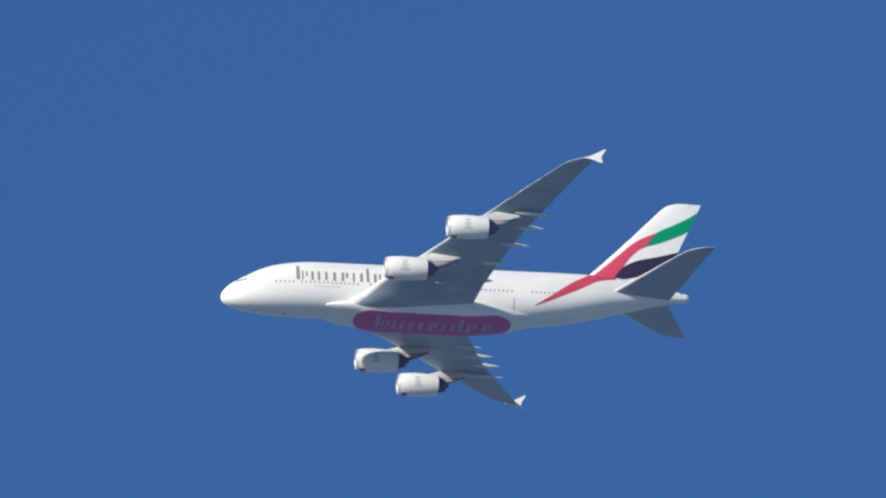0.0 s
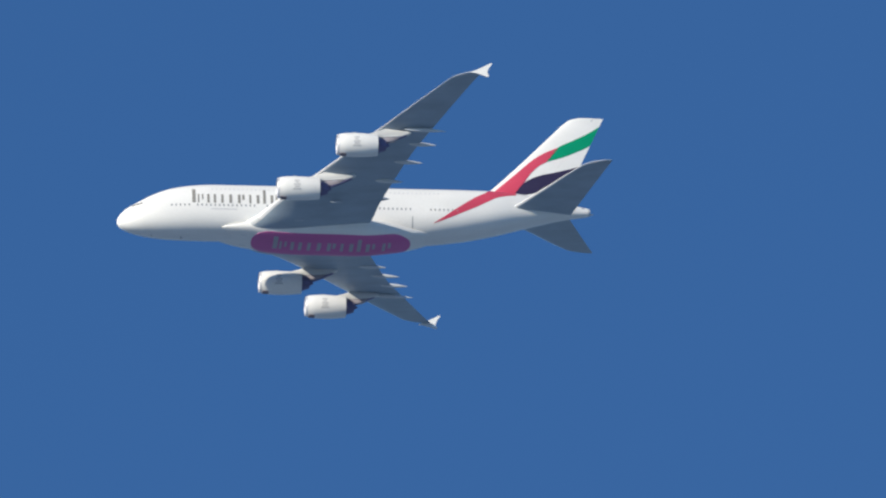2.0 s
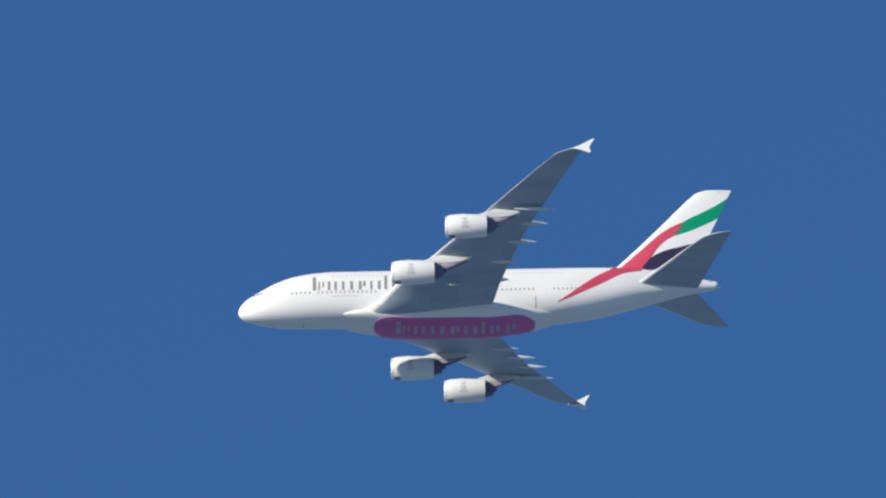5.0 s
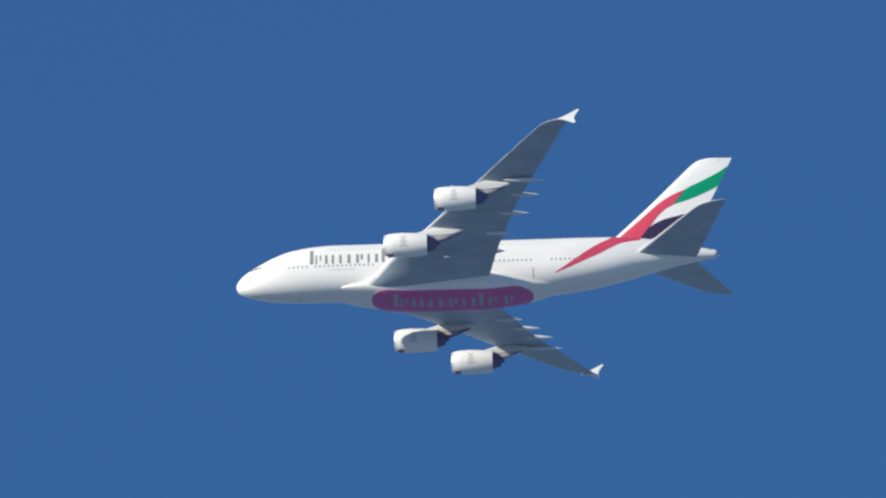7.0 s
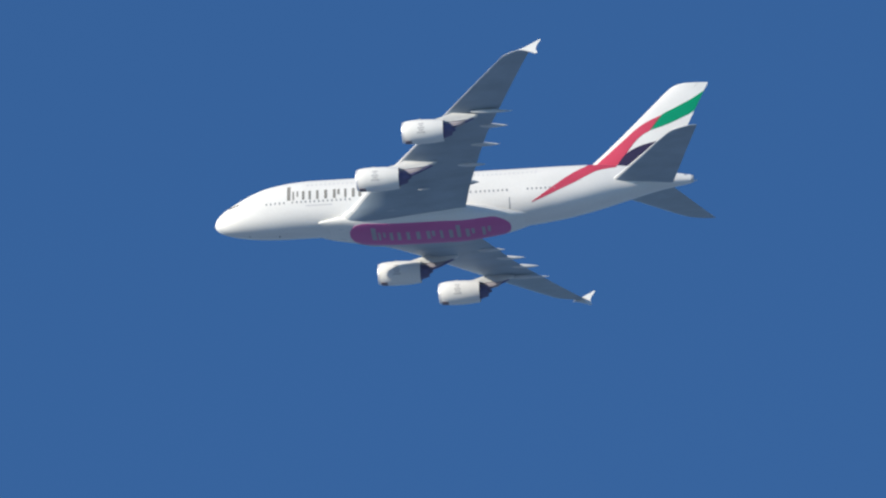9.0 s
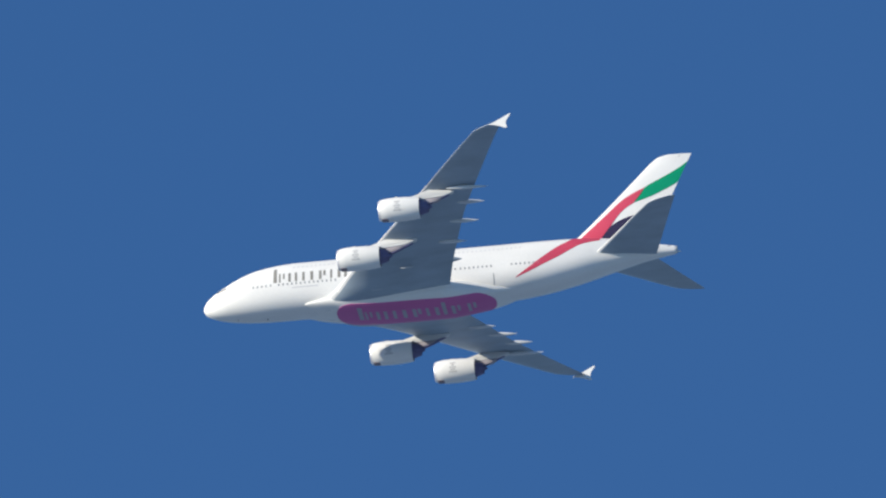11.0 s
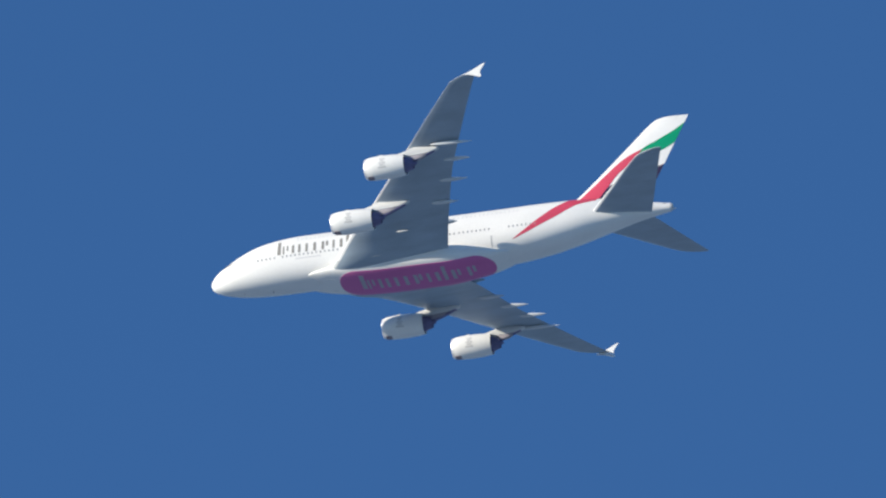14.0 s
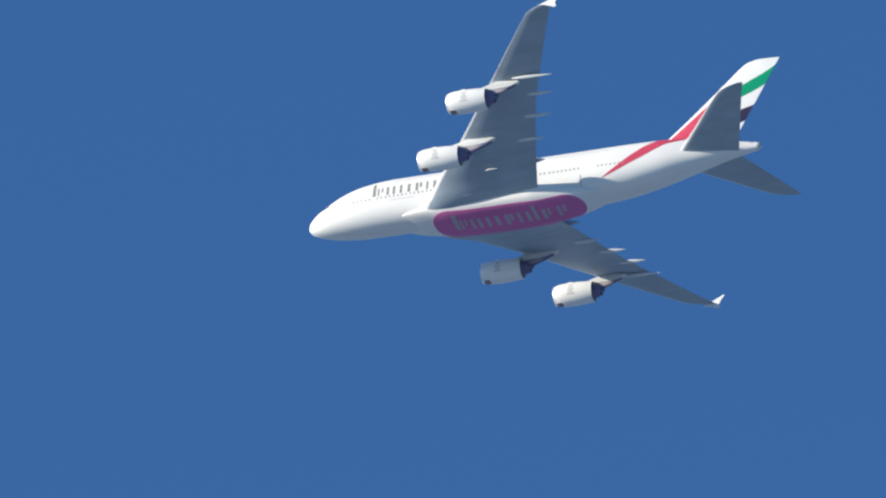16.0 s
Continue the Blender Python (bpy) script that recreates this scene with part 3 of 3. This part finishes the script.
for side in (-1, 1):
    engine(21.95, side * 14.9, -3.42, 6.2, 0.98)
    engine(29.75, side * 25.5, -1.68, 5.95, 0.98)
    pylon([(23.6, -2.3), (26.3, -1.72), (28.0, -1.2), (29.0, -0.75), (33.6, -1.0), (33.5, -1.32), (32.3, -1.9), (30.8, -2.08), (28.2, -2.3), (25.5, -2.5)], side * 14.9)
    pylon([(27.9, -2.3), (30.5, -2.08), (32.0, -1.95), (31.1, -2.6), (29.7, -3.0), (27.9, -3.2)], side * 14.9, 0.86, SHIELD, "pylon_skirt", "heat-tinted metal skirt of the pylon")
    pylon([(27.9, -2.5), (30.2, -2.3), (32.4, -1.6), (33.0, -1.7), (31.2, -2.6), (29.6, -3.25), (27.9, -3.6)], side * 14.9, 0.7, DARK, "pylon_heat_shield", "dark metal underside of the pylon")
    pylon([(35.4, -0.52), (37.8, -0.42), (39.2, -0.3), (38.3, -0.95), (36.9, -1.3), (35.4, -1.48)], side * 25.5, 0.86, SHIELD, "pylon_skirt", "heat-tinted metal skirt of the pylon")
    pylon([(35.4, -0.7), (37.6, -0.4), (39.5, 0.12), (40.1, 0.05), (38.4, -0.8), (36.9, -1.4), (35.4, -1.7)], side * 25.5, 0.7, DARK, "pylon_heat_shield", "dark metal underside of the pylon")
    pylon([(31.3, -0.55), (34.2, 0.02), (36.0, 0.6), (37.0, 1.0), (40.7, 0.6), (40.6, 0.26), (39.4, -0.25), (38.0, -0.42), (35.7, -0.55), (33.0, -0.7)], side * 25.5)

# ---- tailplane ----
tail_front = curve([(0, 55.85), (2.6, 58.0), (7.5, 62.1), (12.4, 66.2), (13.6, 67.4), (14.3, 68.8), (14.7, 70.3)])
tail_back = curve([(0, 66.2), (14.3, 71.15), (14.7, 71.3)])
tail_span = lambda s: (tail_front(s), tail_back(s), 0.10)
for side in (-1, 1):
    place = lambda s, x, z: (x, side * s, 0.55 + 0.135 * s + z * 0.9)
    tailplane = part("tailplane", aerofoil(steps(0.3, 12.4, 12) + steps(12.6, 14.7, 8), 0.05, 0.68, place, tail_span), GREY, airliner, "grey swept tailplane")
    part("tailplane_edge", aerofoil(steps(0.3, 12.4, 12) + steps(12.6, 14.7, 8), 0.0, 0.0485, place, tail_span, 6), SLAT, tailplane, "pale metal leading edge")
    for a, b in ((0.4, 7.6), (7.63, 13.47)):
        part("elevator", aerofoil(steps(a, b, 6), 0.6815, 1.0, place, tail_span, 8), GREY, tailplane, "grey hinged elevator")
    part("tailplane_tip", aerofoil(steps(13.5, 14.7, 6), 0.6815, 1.0, place, tail_span, 8), GREY, tailplane)

# ---- fin and rudder ----
fin_front = curve([(3.4, 53.3), (4.2, 54.2), (5.0, 55.1), (8.76, 58.9), (14.04, 63.95), (16.2, 66.05), (16.75, 66.8), (17.08, 67.9)])
fin_back = curve([(3.4, 65.5), (10.4, 68.72), (17.08, 71.75)])
fin_span = lambda s: (fin_front(s), fin_back(s), 0.085)


def fin_piece(stretch, c0, c1, chordwise=12):
    cs = [c0 + (c1 - c0) * k / chordwise for k in range(chordwise + 1)]
    rings = []
    for s in stretch:
        a, b, t = fin_span(s)
        ring = [(a + (b - a) * c, (b - a) * t * thickness(c), s) for c in cs]
        ring += [(a + (b - a) * c, -(b - a) * t * thickness(c), s) for c in reversed(cs[1 if c0 == 0 else 0:])]
        rings.append(ring)
    return loft(rings)


heights = steps(3.4, 16.3, 16) + steps(16.35, 17.08, 6)
fin = part("fin", fin_piece(heights, 0.0, 0.66, 40), WHITE, airliner, "white fin with red, green and black stripes")
for a, b in ((4.4, 10.35), (10.36, 17.08)):
    part("rudder", fin_piece(steps(a, b, 10), 0.6615, 1.0), WHITE, fin, "white hinged rudder panel")


def fin_side(side):
    def put(x, z, lift):
        a, b, t = fin_span(min(max(z, 3.4), 17.08))
        c = min(max((x - a) / (b - a), 0.0), 0.998)
        return (a + (b - a) * c, side * ((b - a) * t * thickness(c) + lift + 0.008), z)
    return put


STRIPES = (
    ("red_stripe", RED, "red stripe", 55.0, 64.9,
     ((55.0, 4.1), (57.0, 5.95), (59.2, 8.0), (61.3, 9.95), (63.05, 11.1), (64.9, 11.95)),
     ((55.0, 3.5), (58.1, 3.7), (59.0, 5.0), (59.95, 6.3), (61.0, 7.8), (62.2, 8.95), (63.3, 9.65), (64.9, 11.85))),
    ("green_stripe", GREEN, "green stripe", 63.3, 71.4,
     ((63.3, 9.75), (64.9, 11.95), (67.1, 13.2), (69.45, 14.55), (71.4, 15.95)), ((63.3, 9.6), (65.3, 10.3), (67.65, 11.4), (69.85, 12.8), (71.4, 15.9))),
    ("black_stripe", NAVY, "blue-black stripe", 58.1, 68.2,
     ((58.1, 3.75), (59.75, 5.95), (61.9, 7.15), (64.15, 7.8), (66.15, 8.4), (68.2, 9.1)), ((58.1, 3.6), (60.6, 4.15), (61.8, 4.5), (64.0, 5.3), (66.3, 6.2), (67.1, 6.65), (68.2, 9.0))),
)
for side in (-1, 1):
    for name, material, label, x0, x1, high, low in STRIPES:
        part(name, shell(curve(high), curve(low), fin_side(side), steps(x0, x1, 60), 16, 0.035), material, fin, label)

# ---- the flight ----
AIRLINER_ROWS = [
    (0.0, pose(446.510, 3275.736, 1728.835, 0.1413, -1.3769, -0.0113)),
    (0.5, pose(398.262, 3276.405, 1728.758, -0.0197, -1.4989, -0.0147)),
    (1.0, pose(350.013, 3276.071, 1728.716, -0.0809, -1.5664, 0.0111)),
    (1.5, pose(301.764, 3274.873, 1728.703, -0.0867, -1.5866, 0.0530)),
    (2.0, pose(253.514, 3272.942, 1728.716, -0.0670, -1.5666, 0.1021)),
    (2.5, pose(205.263, 3270.392, 1728.749, -0.0399, -1.5138, 0.1530)),
    (3.0, pose(157.012, 3267.330, 1728.798, -0.0142, -1.4352, 0.2027)),
    (3.5, pose(108.760, 3263.850, 1728.860, 0.0078, -1.3375, 0.2506)),
    (4.0, pose(60.509, 3260.036, 1728.929, 0.0282, -1.2275, 0.2970)),
    (4.5, pose(12.257, 3255.965, 1729.002, 0.0517, -1.1113, 0.3436)),
    (5.0, pose(-35.994, 3251.703, 1729.075, 0.0839, -0.9947, 0.3922)),
    (5.5, pose(-84.245, 3247.307, 1729.145, 0.1296, -0.8831, 0.4447)),
    (6.0, pose(-132.495, 3242.826, 1729.209, 0.1921, -0.7811, 0.5028)),
    (6.5, pose(-180.746, 3238.303, 1729.265, 0.2721, -0.6929, 0.5675)),
    (7.0, pose(-228.996, 3233.770, 1729.309, 0.3669, -0.6218, 0.6392)),
    (7.5, pose(-277.245, 3229.254, 1729.342, 0.4702, -0.5702, 0.7174)),
    (8.0, pose(-325.495, 3224.772, 1729.361, 0.5721, -0.5399, 0.8005)),
    (8.5, pose(-373.744, 3220.335, 1729.366, 0.6592, -0.5315, 0.8861)),
    (9.0, pose(-421.993, 3215.944, 1729.358, 0.7147, -0.5447, 0.9709)),
    (9.5, pose(-470.242, 3211.595, 1729.337, 0.7197, -0.5781, 1.0510)),
    (10.0, pose(-518.491, 3207.274, 1729.305, 0.6534, -0.6289, 1.1217)),
    (10.5, pose(-566.740, 3202.958, 1729.264, 0.4951, -0.6933, 1.1784)),
    (11.0, pose(-614.989, 3198.617, 1729.219, 0.2249, -0.7660, 1.2162)),
    (11.5, pose(-663.238, 3194.210, 1729.172, -0.1740, -0.8404, 1.2310)),
    (12.0, pose(-711.487, 3189.687, 1729.129, -0.7137, -0.9083, 1.2196)),
    (12.5, pose(-759.737, 3184.989, 1729.097, -1.3992, -0.9600, 1.1802)),
    (13.0, pose(-807.988, 3180.043, 1729.082, -2.2256, -0.9841, 1.1131)),
    (13.5, pose(-856.239, 3174.769, 1729.092, -3.1760, -0.9676, 1.0214)),
    (14.0, pose(-904.491, 3169.070, 1729.137, -4.2179, -0.8956, 0.9117)),
    (14.5, pose(-952.743, 3162.839, 1729.228, -5.3001, -0.7514, 0.7950)),
    (15.0, pose(-1000.996, 3155.954, 1729.376, -6.3491, -0.5162, 0.6873)),
    (15.5, pose(-1049.248, 3148.278, 1729.594, -7.2655, -0.1694, 0.6108)),
    (16.0, pose(-1097.498, 3139.657, 1729.896, -7.9195, 0.3119, 0.5948)),
]


def motions():
    walk(airliner, AIRLINER_ROWS)


motions()
